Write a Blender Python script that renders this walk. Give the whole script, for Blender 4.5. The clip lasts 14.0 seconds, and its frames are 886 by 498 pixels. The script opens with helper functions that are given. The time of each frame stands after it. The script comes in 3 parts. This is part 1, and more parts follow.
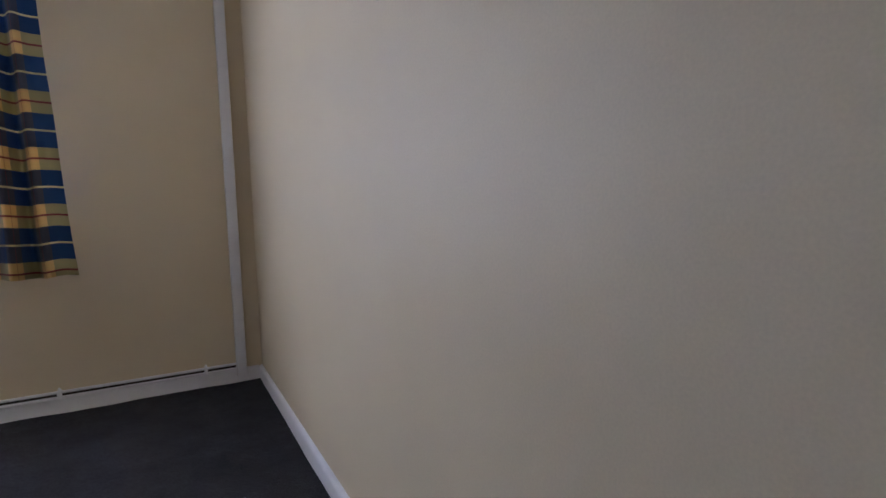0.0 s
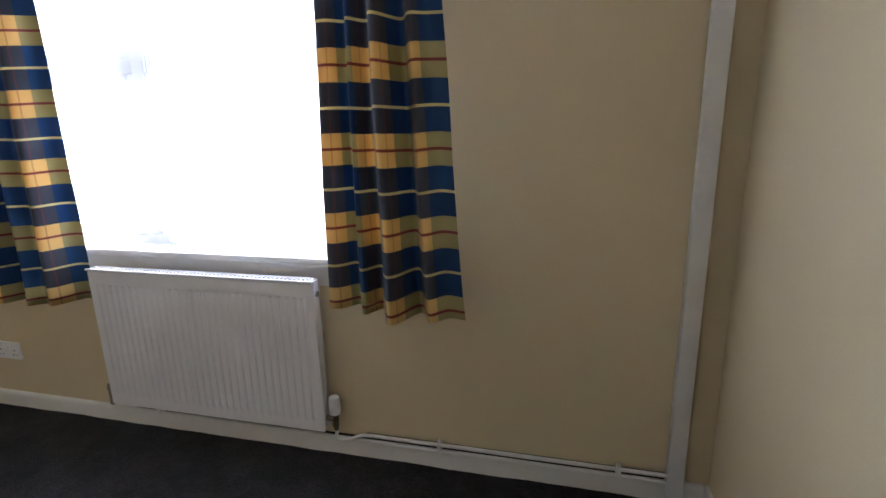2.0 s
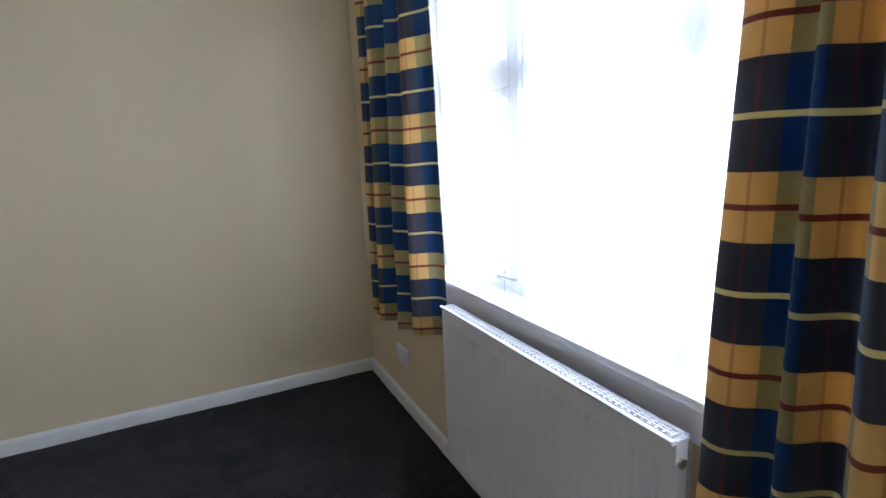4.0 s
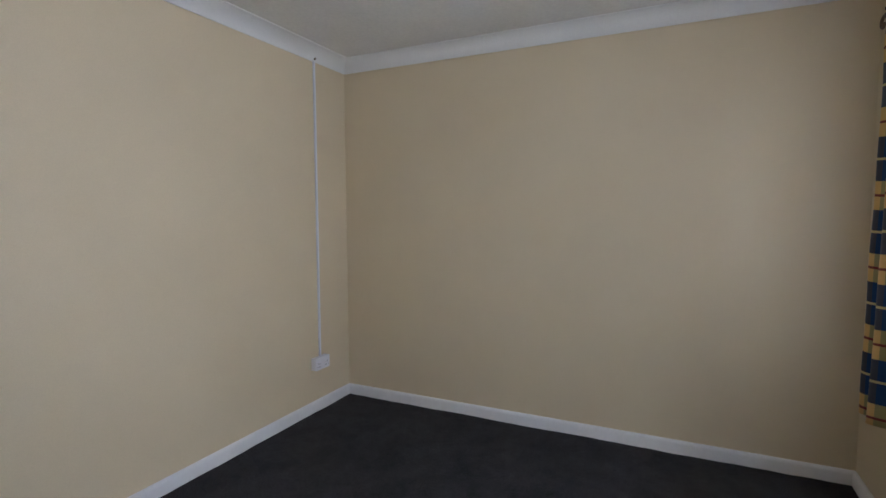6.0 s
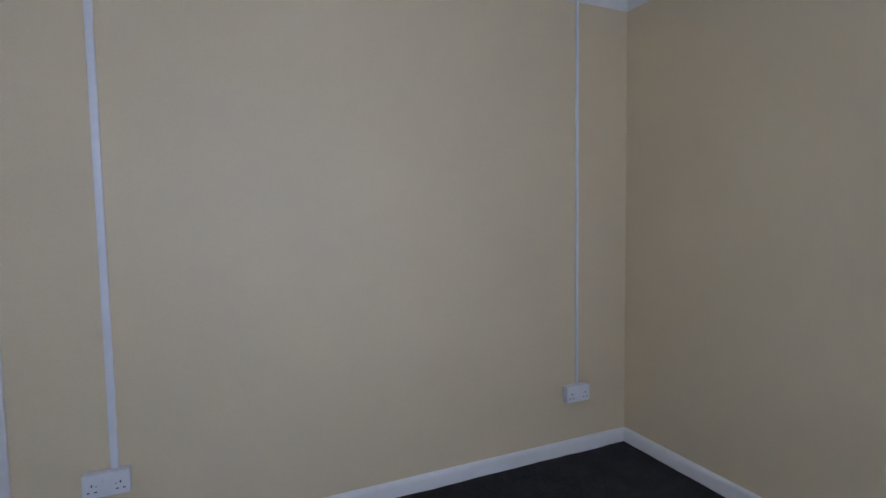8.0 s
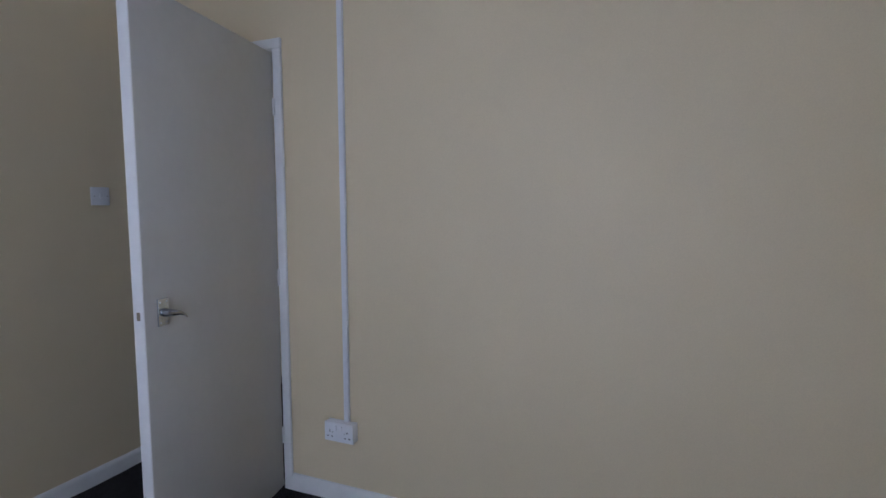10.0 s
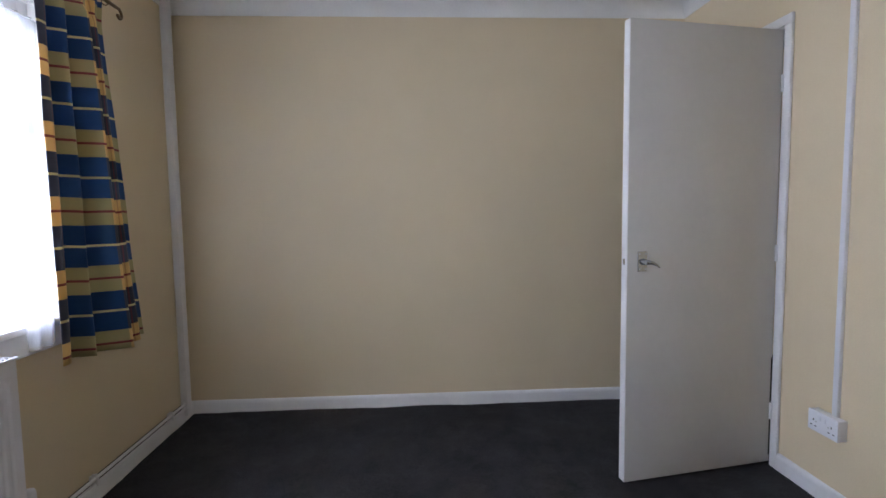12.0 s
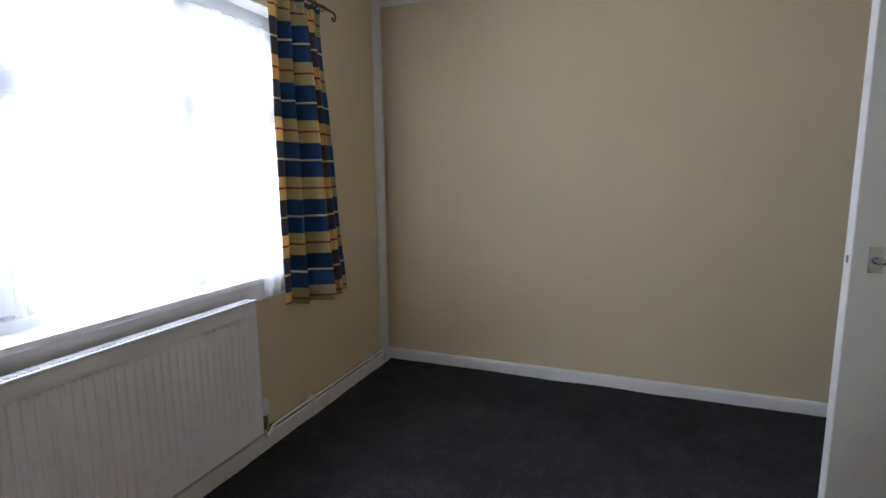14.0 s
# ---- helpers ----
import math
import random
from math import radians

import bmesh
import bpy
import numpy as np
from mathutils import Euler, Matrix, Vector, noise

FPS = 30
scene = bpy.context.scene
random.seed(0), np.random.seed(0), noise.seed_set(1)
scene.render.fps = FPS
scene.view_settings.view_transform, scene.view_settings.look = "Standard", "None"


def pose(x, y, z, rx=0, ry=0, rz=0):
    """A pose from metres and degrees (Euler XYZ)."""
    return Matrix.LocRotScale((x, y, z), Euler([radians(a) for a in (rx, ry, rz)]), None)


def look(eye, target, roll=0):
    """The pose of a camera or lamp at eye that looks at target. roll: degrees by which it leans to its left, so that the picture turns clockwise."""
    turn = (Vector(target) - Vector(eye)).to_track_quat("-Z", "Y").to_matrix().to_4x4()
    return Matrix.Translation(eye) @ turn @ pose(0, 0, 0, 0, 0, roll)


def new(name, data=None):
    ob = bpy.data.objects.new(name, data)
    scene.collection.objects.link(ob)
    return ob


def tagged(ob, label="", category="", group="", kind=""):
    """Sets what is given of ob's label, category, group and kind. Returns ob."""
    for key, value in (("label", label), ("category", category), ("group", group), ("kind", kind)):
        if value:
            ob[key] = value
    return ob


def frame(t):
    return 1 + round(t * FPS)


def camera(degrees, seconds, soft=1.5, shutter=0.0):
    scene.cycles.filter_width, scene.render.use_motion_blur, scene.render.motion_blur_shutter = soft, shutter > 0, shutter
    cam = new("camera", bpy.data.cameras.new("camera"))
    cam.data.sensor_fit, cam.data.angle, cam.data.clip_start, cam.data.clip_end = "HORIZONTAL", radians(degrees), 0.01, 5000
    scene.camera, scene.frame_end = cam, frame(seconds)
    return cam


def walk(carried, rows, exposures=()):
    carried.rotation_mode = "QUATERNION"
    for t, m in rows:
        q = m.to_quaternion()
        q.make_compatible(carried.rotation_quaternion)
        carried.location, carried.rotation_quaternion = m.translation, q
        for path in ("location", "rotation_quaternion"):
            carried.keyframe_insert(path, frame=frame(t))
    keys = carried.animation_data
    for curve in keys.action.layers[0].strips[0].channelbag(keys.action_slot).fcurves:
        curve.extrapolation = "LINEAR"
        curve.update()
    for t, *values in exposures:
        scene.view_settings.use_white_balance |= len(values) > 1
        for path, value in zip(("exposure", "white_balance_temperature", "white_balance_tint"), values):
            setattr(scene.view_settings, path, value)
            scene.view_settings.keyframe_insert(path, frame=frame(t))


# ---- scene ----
cam = camera(83.5, 14.0)
EXPOSURES = ((0.0, 0.22, 5350, 21), (0.5, 0.22, 5350, 17), (1.0, 0.22, 5450, 13), (1.5, 0.24, 5600, 12), (2.0, 0.33, 5850, 11), (2.5, 0.14, 5450, 8), (3.0, 0.16, 5250, 8),
             (5.5, -0.42, 5850, 12), (6.0, -0.22, 5700, 13), (6.5, -0.32, 5500, 12), (7.0, -0.42, 5250, 14), (9.5, -0.54, 5250, 15), (10.0, -0.58, 5250, 15), (10.5, -0.63, 5300, 17),
             (11.0, -0.44, 5450, 17), (11.5, -0.13, 5850, 18), (12.0, 0.12, 5650, 15), (12.5, 0.17, 5650, 14), (13.0, 0.04, 5700, 13), (14.0, -0.12, 5800, 12))
PATH = [
    (0, (-0.42, -3.047, 0.91), (0.535, -1.295, 0.773), -2.0),
    (0.5, (-0.403, -2.849, 0.939), (0.162, -0.936, 0.802), -1.6),
    (1, (-0.307, -2.394, 1.011), (-0.169, -0.411, 0.79), -1.8),
    (1.5, (-0.47, -2.052, 1.087), (-0.5, -0.072, 0.803), -1.0),
    (2, (-0.509, -1.645, 1.292), (-0.989, 0.238, 0.816), -1.3),
    (2.5, (-0.69, -1.295, 1.176), (-1.659, 0.407, 0.77), -0.9),
    (3, (-0.849, -1.132, 1.156), (-2.137, 0.352, 0.787), 0.3),
    (3.2, (-0.886, -1.077, 1.191), (-2.263, 0.316, 0.786), -0.6),
    (5.3, (-0.636, -0.666, 1.378), (-2.595, -1.038, 1.221), -0.0),
    (5.5, (-0.642, -0.713, 1.365), (-2.565, -1.244, 1.225), -0.2),
    (6, (-0.626, -0.83, 1.356), (-2.428, -1.686, 1.213), -0.2),
    (6.5, (-0.867, -0.943, 1.197), (-2.496, -2.101, 1.124), -0.3),
    (7, (-1.055, -0.964, 1.172), (-2.507, -2.337, 1.098), -0.3),
    (7.2, (-1.144, -0.962, 1.212), (-2.48, -2.448, 1.119), -0.4),
    (9.3, (-2.29, -0.921, 1.294), (-2.21, -2.916, 1.186), -1.4),
    (9.5, (-2.324, -0.991, 1.255), (-2.107, -2.977, 1.15), -1.4),
    (10, (-2.414, -1.252, 1.321), (-1.661, -3.097, 1.15), -0.1),
    (10.5, (-2.615, -1.362, 1.307), (-1.326, -2.882, 1.149), -0.9),
    (11, (-2.744, -1.363, 1.301), (-1.004, -2.336, 1.146), -1.4),
    (11.5, (-2.975, -1.363, 1.232), (-1.024, -1.788, 1.119), -1.1),
    (12, (-3.056, -1.404, 1.211), (-1.064, -1.507, 1.06), -0.8),
    (12.5, (-3.121, -1.561, 1.22), (-1.135, -1.404, 1.037), -0.4),
    (13, (-3.148, -1.753, 1.235), (-1.228, -1.245, 1.001), -0.5),
    (13.5, (-3.124, -1.785, 1.253), (-1.269, -1.084, 0.995), -0.4),
    (14, (-3.05, -1.605, 1.277), (-1.206, -0.886, 0.987), -0.5),
]
walk(cam, [(t, look(eye, target, roll)) for t, eye, target, roll in PATH], EXPOSURES)

# ---- world and light ----
world = bpy.data.worlds.new("sky")
scene.world = world
world.use_nodes = True
wn = world.node_tree
sky = wn.nodes.new("ShaderNodeTexSky")
sky.sky_type, sky.sun_disc = "NISHITA", False
sky.sun_elevation, sky.sun_rotation = radians(40), radians(150)
wn.links.new(sky.outputs[0], wn.nodes["Background"].inputs[0])
wn.nodes["Background"].inputs[1].default_value = 0.12

sun = new("sun", bpy.data.lights.new("sun", "SUN"))
sun.data.energy, sun.data.angle, sun.data.color = 0.6, radians(15), (1, 0.96, 0.9)
sun.matrix_world = look((0, 0, 10), (-3, 5, 0))

window_light = new("window_light", bpy.data.lights.new("window_light", "AREA"))
window_light.data.shape, window_light.data.size, window_light.data.size_y = "RECTANGLE", 2.00, 1.42
window_light.data.energy, window_light.data.color = 131, (0.945, 0.97, 1.0)
window_light.data.spread = radians(175)
window_light.matrix_world = look((-1.87, 0.27, 1.44), (-1.87, -3, 1.15))


# ---- materials ----
def material(name, colour, rough=0.6, metal=0.0, grain=0.0, grain_size=0.002, stain=0.0, stain_size=0.3, bump=0.0, sheen=0.0, spec=0.5):
    """A painted or bare surface with variation at two scales and fine relief."""
    m = bpy.data.materials.new(name)
    m.use_nodes = True
    nt = m.node_tree
    b = nt.nodes["Principled BSDF"]
    b.inputs["Base Color"].default_value = (*colour, 1)
    b.inputs["Roughness"].default_value = rough
    b.inputs["Metallic"].default_value = metal
    b.inputs["Sheen Weight"].default_value = sheen
    b.inputs["Specular IOR Level"].default_value = spec
    at = nt.nodes.new("ShaderNodeTexCoord").outputs["Object"]

    def tex(size, detail):
        n = nt.nodes.new("ShaderNodeTexNoise")
        n.inputs["Scale"].default_value, n.inputs["Detail"].default_value = 1 / size, detail
        nt.links.new(at, n.inputs["Vector"])
        return n.outputs["Fac"]

    fine, broad = tex(grain_size, 3), tex(stain_size, 4)
    if grain or stain:
        mixed = None
        for fac, amount in ((fine, grain), (broad, stain)):
            r = nt.nodes.new("ShaderNodeMapRange")
            r.inputs["From Min"].default_value, r.inputs["From Max"].default_value = 0.3, 0.7
            r.inputs["To Min"].default_value, r.inputs["To Max"].default_value = 1 - amount, 1 + amount
            nt.links.new(fac, r.inputs["Value"])
            if mixed is None:
                mixed = r.outputs[0]
            else:
                x = nt.nodes.new("ShaderNodeMath")
                x.operation = "MULTIPLY"
                nt.links.new(mixed, x.inputs[0]), nt.links.new(r.outputs[0], x.inputs[1])
                mixed = x.outputs[0]
        v = nt.nodes.new("ShaderNodeVectorMath")
        v.operation = "SCALE"
        v.inputs[0].default_value = colour
        nt.links.new(mixed, v.inputs["Scale"])
        nt.links.new(v.outputs[0], b.inputs["Base Color"])
        rr = nt.nodes.new("ShaderNodeMapRange")
        rr.inputs["To Min"].default_value, rr.inputs["To Max"].default_value = max(0, rough - 0.08), min(1, rough + 0.08)
        nt.links.new(broad, rr.inputs["Value"]), nt.links.new(rr.outputs[0], b.inputs["Roughness"])
    if bump:
        bp = nt.nodes.new("ShaderNodeBump")
        bp.inputs["Strength"].default_value, bp.inputs["Distance"].default_value = 0.6, bump
        nt.links.new(fine, bp.inputs["Height"]), nt.links.new(bp.outputs[0], b.inputs["Normal"])
    return m


CREAM = material("cream_wallpaper", (0.715, 0.598, 0.41), 0.55, grain=0.03, grain_size=0.004, stain=0.025, stain_size=0.5, bump=0.0003, spec=0.35)
CEILING = material("ceiling_paint", (0.74, 0.72, 0.68), 0.9, grain=0.04, grain_size=0.02, stain=0.03, bump=0.002)
GLOSS = material("white_gloss_paint", (0.81, 0.80, 0.81), 0.32, grain=0.015, grain_size=0.02, stain=0.03, stain_size=0.15, bump=0.0004)
COVING = material("coving_paint", (0.80, 0.79, 0.77), 0.8, grain=0.02, grain_size=0.01, stain=0.02, bump=0.0005)
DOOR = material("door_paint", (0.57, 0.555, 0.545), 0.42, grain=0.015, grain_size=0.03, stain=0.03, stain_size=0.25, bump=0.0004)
RADIATOR = material("radiator_enamel", (0.82, 0.81, 0.86), 0.42, grain=0.01, stain=0.02)
PLASTIC = material("white_plastic", (0.78, 0.78, 0.83), 0.35, grain=0.01, stain=0.02, stain_size=0.05)
UPVC = material("window_upvc", (0.82, 0.83, 0.85), 0.3, grain=0.01, stain=0.02)
CHROME = material("chrome", (0.52, 0.55, 0.60), 0.22, metal=1.0, grain=0.03, stain=0.05, stain_size=0.02)
BRASS = material("tarnished_brass", (0.30, 0.26, 0.20), 0.35, metal=1.0, grain=0.1, stain=0.2, stain_size=0.02)
IRON = material("bronze_iron", (0.16, 0.11, 0.07), 0.4, metal=0.8, grain=0.1, stain=0.2, stain_size=0.03)
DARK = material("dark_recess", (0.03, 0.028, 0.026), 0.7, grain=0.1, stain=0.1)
SCREW = material("steel_screw", (0.5, 0.5, 0.5), 0.3, metal=1.0, grain=0.05, stain=0.05)
BRICKWORK = material("outer_render", (0.55, 0.5, 0.44), 0.9, grain=0.1, grain_size=0.01, stain=0.1, bump=0.002)
LAWN = material("lawn", (0.07, 0.11, 0.03), 0.9, grain=0.4, grain_size=0.03, stain=0.25, stain_size=1.5, bump=0.02)


def carpet_material():
    m = material("charcoal_carpet", (0.024, 0.022, 0.025), 0.97, grain=0.5, grain_size=0.006, stain=0.6, stain_size=0.25, bump=0.007, sheen=0.06, spec=0.05)
    for n in m.node_tree.nodes:
        if n.type == "TEX_NOISE" and n.inputs["Scale"].default_value < 10:
            n.inputs["Detail"].default_value, n.inputs["Roughness"].default_value = 9, 0.78
    return m


CARPET = carpet_material()


def plaid_material():
    """Woven check: warp and weft stripes of yellow and navy, with cream and maroon lines."""
    m = bpy.data.materials.new("plaid_cotton")
    m.use_nodes = True
    nt = m.node_tree
    b = nt.nodes["Principled BSDF"]
    b.inputs["Roughness"].default_value, b.inputs["Sheen Weight"].default_value = 0.62, 0.15
    b.inputs["Specular IOR Level"].default_value = 0.3
    sep = nt.nodes.new("ShaderNodeSeparateXYZ")
    nt.links.new(nt.nodes.new("ShaderNodeUVMap").outputs[0], sep.inputs[0])

    def stripe(axis, start, width, period):
        a, w, l = (nt.nodes.new("ShaderNodeMath") for _ in range(3))
        a.operation, w.operation, l.operation = "SUBTRACT", "FLOORED_MODULO", "LESS_THAN"
        a.inputs[1].default_value, w.inputs[1].default_value, l.inputs[1].default_value = start, period, width
        nt.links.new(sep.outputs[axis], a.inputs[0]), nt.links.new(a.outputs[0], w.inputs[0]), nt.links.new(w.outputs[0], l.inputs[0])
        return l.outputs[0]

    def mix(fac, a, c, weight=1.0):
        n = nt.nodes.new("ShaderNodeMix")
        n.data_type = "RGBA"
        if weight < 1:
            k = nt.nodes.new("ShaderNodeMath")
            k.operation, k.inputs[1].default_value = "MULTIPLY", weight
            nt.links.new(fac, k.inputs[0])
            fac = k.outputs[0]
        nt.links.new(fac, n.inputs["Factor"])
        for sock, v in (("A", a), ("B", c)):
            s = [i for i in n.inputs if i.name == sock and i.type == "RGBA"][0]
            if isinstance(v, tuple):
                s.default_value = (*v, 1)
            else:
                nt.links.new(v, s)
        return [o for o in n.outputs if o.type == "RGBA"][0]

    warp = stripe(0, 0.0, 0.088, 0.225)
    weft = stripe(1, 0.232, 0.102, 0.257)
    navy = mix(warp, (0.014, 0.060, 0.190), (0.064, 0.070, 0.105))
    gold = mix(warp, (0.42, 0.36, 0.17), (0.78, 0.53, 0.20))
    c = mix(weft, navy, gold)
    c = mix(stripe(0, 0.041, 0.006, 0.225), c, (0.30, 0.04, 0.04), 0.35)
    c = mix(stripe(1, 0.279, 0.009, 0.257), c, (0.20, 0.015, 0.035), 0.9)
    c = mix(stripe(1, 0.150, 0.009, 0.257), c, (0.80, 0.68, 0.32), 0.9)
    n = nt.nodes.new("ShaderNodeTexNoise")
    n.inputs["Scale"].default_value = 700
    nt.links.new(nt.nodes["UV Map"].outputs[0], n.inputs["Vector"])
    bp = nt.nodes.new("ShaderNodeBump")
    bp.inputs["Strength"].default_value, bp.inputs["Distance"].default_value = 0.4, 0.0006
    nt.links.new(n.outputs[0], bp.inputs["Height"]), nt.links.new(bp.outputs[0], b.inputs["Normal"])
    nt.links.new(c, b.inputs["Base Color"])
    tr = nt.nodes.new("ShaderNodeBsdfTranslucent")
    nt.links.new(c, tr.inputs[0])
    ms = nt.nodes.new("ShaderNodeMixShader")
    ms.inputs[0].default_value = 0.16
    nt.links.new(b.outputs[0], ms.inputs[1]), nt.links.new(tr.outputs[0], ms.inputs[2])
    nt.links.new(ms.outputs[0], nt.nodes["Material Output"].inputs[0])
    return m


PLAID = plaid_material()


def net_material(name, thin, thick):
    """Sheer net; thin and thick: how much passes straight through."""
    m = bpy.data.materials.new(name)
    m.use_nodes = True
    nt = m.node_tree
    nt.nodes.remove(nt.nodes["Principled BSDF"])
    d, t, p = (nt.nodes.new("ShaderNodeBsdf" + k) for k in ("Diffuse", "Translucent", "Transparent"))
    d.inputs[0].default_value = t.inputs[0].default_value = (0.86, 0.88, 0.92, 1)
    a, c = nt.nodes.new("ShaderNodeMixShader"), nt.nodes.new("ShaderNodeMixShader")
    a.inputs[0].default_value = 0.5
    nt.links.new(d.outputs[0], a.inputs[1]), nt.links.new(t.outputs[0], a.inputs[2])
    n = nt.nodes.new("ShaderNodeTexNoise")
    n.inputs["Scale"].default_value = 25
    r = nt.nodes.new("ShaderNodeMapRange")
    r.inputs["To Min"].default_value, r.inputs["To Max"].default_value = thick, thin
    nt.links.new(n.outputs[0], r.inputs[0]), nt.links.new(r.outputs[0], c.inputs[0])
    nt.links.new(a.outputs[0], c.inputs[1]), nt.links.new(p.outputs[0], c.inputs[2])
    nt.links.new(c.outputs[0], nt.nodes["Material Output"].inputs[0])
    return m


NET = net_material("white_net", 0.64, 0.52)
FINE_NET = net_material("fine_white_net", 0.95, 0.84)
GLASS = bpy.data.materials.new("window_glass")
GLASS.use_nodes = True
GLASS.node_tree.nodes["Principled BSDF"].inputs["Transmission Weight"].default_value = 1.0
GLASS.node_tree.nodes["Principled BSDF"].inputs["Roughness"].default_value = 0.0
GLASS.node_tree.nodes["Principled BSDF"].inputs["IOR"].default_value = 1.45


# ---- mesh helpers ----
def box(bm, x0, x1, y0, y1, z0, z1, bevel=0.0, segments=2):
    made = bmesh.ops.create_cube(bm, size=1, matrix=Matrix.LocRotScale(((x0 + x1) / 2, (y0 + y1) / 2, (z0 + z1) / 2), None, (x1 - x0, y1 - y0, z1 - z0)))
    if bevel:
        edges = list({e for v in made["verts"] for e in v.link_edges})
        bmesh.ops.bevel(bm, geom=edges, offset=bevel, segments=segments, affect="EDGES", profile=0.5)
    return bm


def boxes(*rows, bevel=0.0):
    bm = bmesh.new()
    for r in rows:
        box(bm, *r, bevel=bevel)
    return bm


def tube(points, radius, sides=10, closed=False, bm=None):
    """A round bar along points; radius may be a number or one per point."""
    bm = bm or bmesh.new()
    pts = [Vector(p) for p in points]
    n = len(pts)
    rings, side = [], None
    for i, p in enumerate(pts):
        a = pts[(i - 1) % n] if closed or i else p
        c = pts[(i + 1) % n] if closed or i < n - 1 else p
        d = (c - a).normalized()
        if side is None:
            side = d.orthogonal().normalized()
        side = (side - d * side.dot(d)).normalized()
        up = d.cross(side)
        r = radius[i] if isinstance(radius, (list, tuple)) else radius
        rings.append([bm.verts.new(p + r * (math.cos(k * math.tau / sides) * side + math.sin(k * math.tau / sides) * up)) for k in range(sides)])
    for i in range(n if closed else n - 1):
        a, c = rings[i], rings[(i + 1) % n]
        for k in range(sides):
            bm.faces.new((a[k], a[(k + 1) % sides], c[(k + 1) % sides], c[k]))
    if not closed:
        bm.faces.new(rings[0][::-1]), bm.faces.new(rings[-1])
    bmesh.ops.recalc_face_normals(bm, faces=bm.faces)
    return bm


def extrude_profile(profile, start, end, out):
    """A moulding: (out, up) profile points carried from start to end; out is the direction into the room."""
    bm = bmesh.new()
    start, end, out = Vector(start), Vector(end), Vector(out)
    rows = [[bm.verts.new(p + out * a + Vector((0, 0, b))) for a, b in profile] for p in (start, end)]
    n = len(profile)
    for i in range(n):
        bm.faces.new((rows[0][i], rows[0][(i + 1) % n], rows[1][(i + 1) % n], rows[1][i]))
    bm.faces.new(rows[0]), bm.faces.new(rows[1][::-1])
    bmesh.ops.recalc_face_normals(bm, faces=bm.faces)
    return bm


def mesh_from(bm, name, mat, smooth=True):
    me = bpy.data.meshes.new(name)
    bm.to_mesh(me)
    bm.free()
    me.materials.append(mat)
    if smooth:
        me.shade_smooth()
        me.set_sharp_from_angle(angle=radians(35))
    return me


def solid(name, bm, mat, label="", category="", kind="", group="", smooth=True):
    return tagged(new(name, mesh_from(bm, name, mat, smooth)), label, category, group, kind)


def part(name, bm, mat, parent, label="", smooth=True):
    ob = new(name, mesh_from(bm, name, mat, smooth))
    ob.parent = parent
    return tagged(ob, label)


def thing(name, label, category, group="", kind="", at=(0, 0, 0)):
    ob = new(name)
    ob.location = at
    return tagged(ob, label, category, group, kind)


# ---- room: x -3.66 to 0, y -3.065 to 0, ceiling 2.455 ----
XW, YS, H = -3.66, -3.065, 2.455
DX0, DX1, DZ = -0.862, -0.078, 2.005      # doorway
WX0, WX1, WZ0, WZ1 = -2.77, -0.97, 0.805, 2.045  # window opening


def build_floor():
    bm = bmesh.new()
    nx, ny = 110, 130
    grid = []
    for j in range(ny + 1):
        for i in range(nx + 1):
            x, y = -3.80 + 4.8 * i / nx, -4.5 + 4.6 * j / ny
            grid.append(bm.verts.new((x, y, -0.004 + 0.006 * (noise.noise((x * 3.1, y * 3.1, 0)) + 0.5 * noise.noise((x * 9, y * 9, 4))))))
    for j in range(ny):
        for i in range(nx):
            k = j * (nx + 1) + i
            bm.faces.new((grid[k], grid[k + 1], grid[k + nx + 2], grid[k + nx + 1]))
    low = bmesh.ops.extrude_face_region(bm, geom=list(bm.faces))
    for v in low["geom"]:
        if isinstance(v, bmesh.types.BMVert):
            v.co.z = -0.08
    bmesh.ops.recalc_face_normals(bm, faces=bm.faces)
    solid("floor", bm, CARPET, "dark charcoal fitted carpet with a short worn pile", "carpet", "structure")


build_floor()
solid("wall_east", boxes((0, 0.12, YS, 0, -0.05, H)), CREAM, "cream papered wall with a light switch on it", "wall", "structure")
solid("wall_west", boxes((XW - 0.12, XW, YS, 0, -0.05, H)), CREAM, "plain cream papered end wall", "wall", "structure")
solid("wall_north", boxes((XW - 0.12, WX0, 0, 0.26, -0.05, H), (WX1, 0.12, 0, 0.26, -0.05, H), (WX0, WX1, 0, 0.26, -0.05, WZ0), (WX0, WX1, 0, 0.26, WZ1, H)),
      CREAM, "cream wall with a wide window above a radiator", "wall", "structure")
solid("wall_south", boxes((XW - 0.12, DX0 - 0.03, YS - 0.11, YS, -0.05, H), (DX1 + 0.03, 1.0, YS - 0.11, YS, -0.05, H), (DX0 - 0.03, DX1 + 0.03, YS - 0.11, YS, DZ + 0.03, H)),
      CREAM, "cream papered wall with the doorway at one end", "wall", "structure")
solid("ceiling", boxes((XW - 0.12, 1.0, -4.5, 0.26, H, H + 0.1)), CEILING, "matt white painted ceiling", "ceiling", "structure")
solid("hall_wall", boxes((-1.9, 1.0, -4.42, -4.3, -0.05, H)), CREAM, "cream wall of the hall outside the door", "wall", "structure")
solid("hall_wall", boxes((-2.0, -1.9, -4.42, YS - 0.11, -0.05, H)), CREAM, "cream end wall of the hall", "wall", "structure")
solid("hall_wall", boxes((0.9, 1.0, -4.3, YS - 0.11, -0.05, H)), CREAM, "cream end wall of the hall", "wall", "structure")

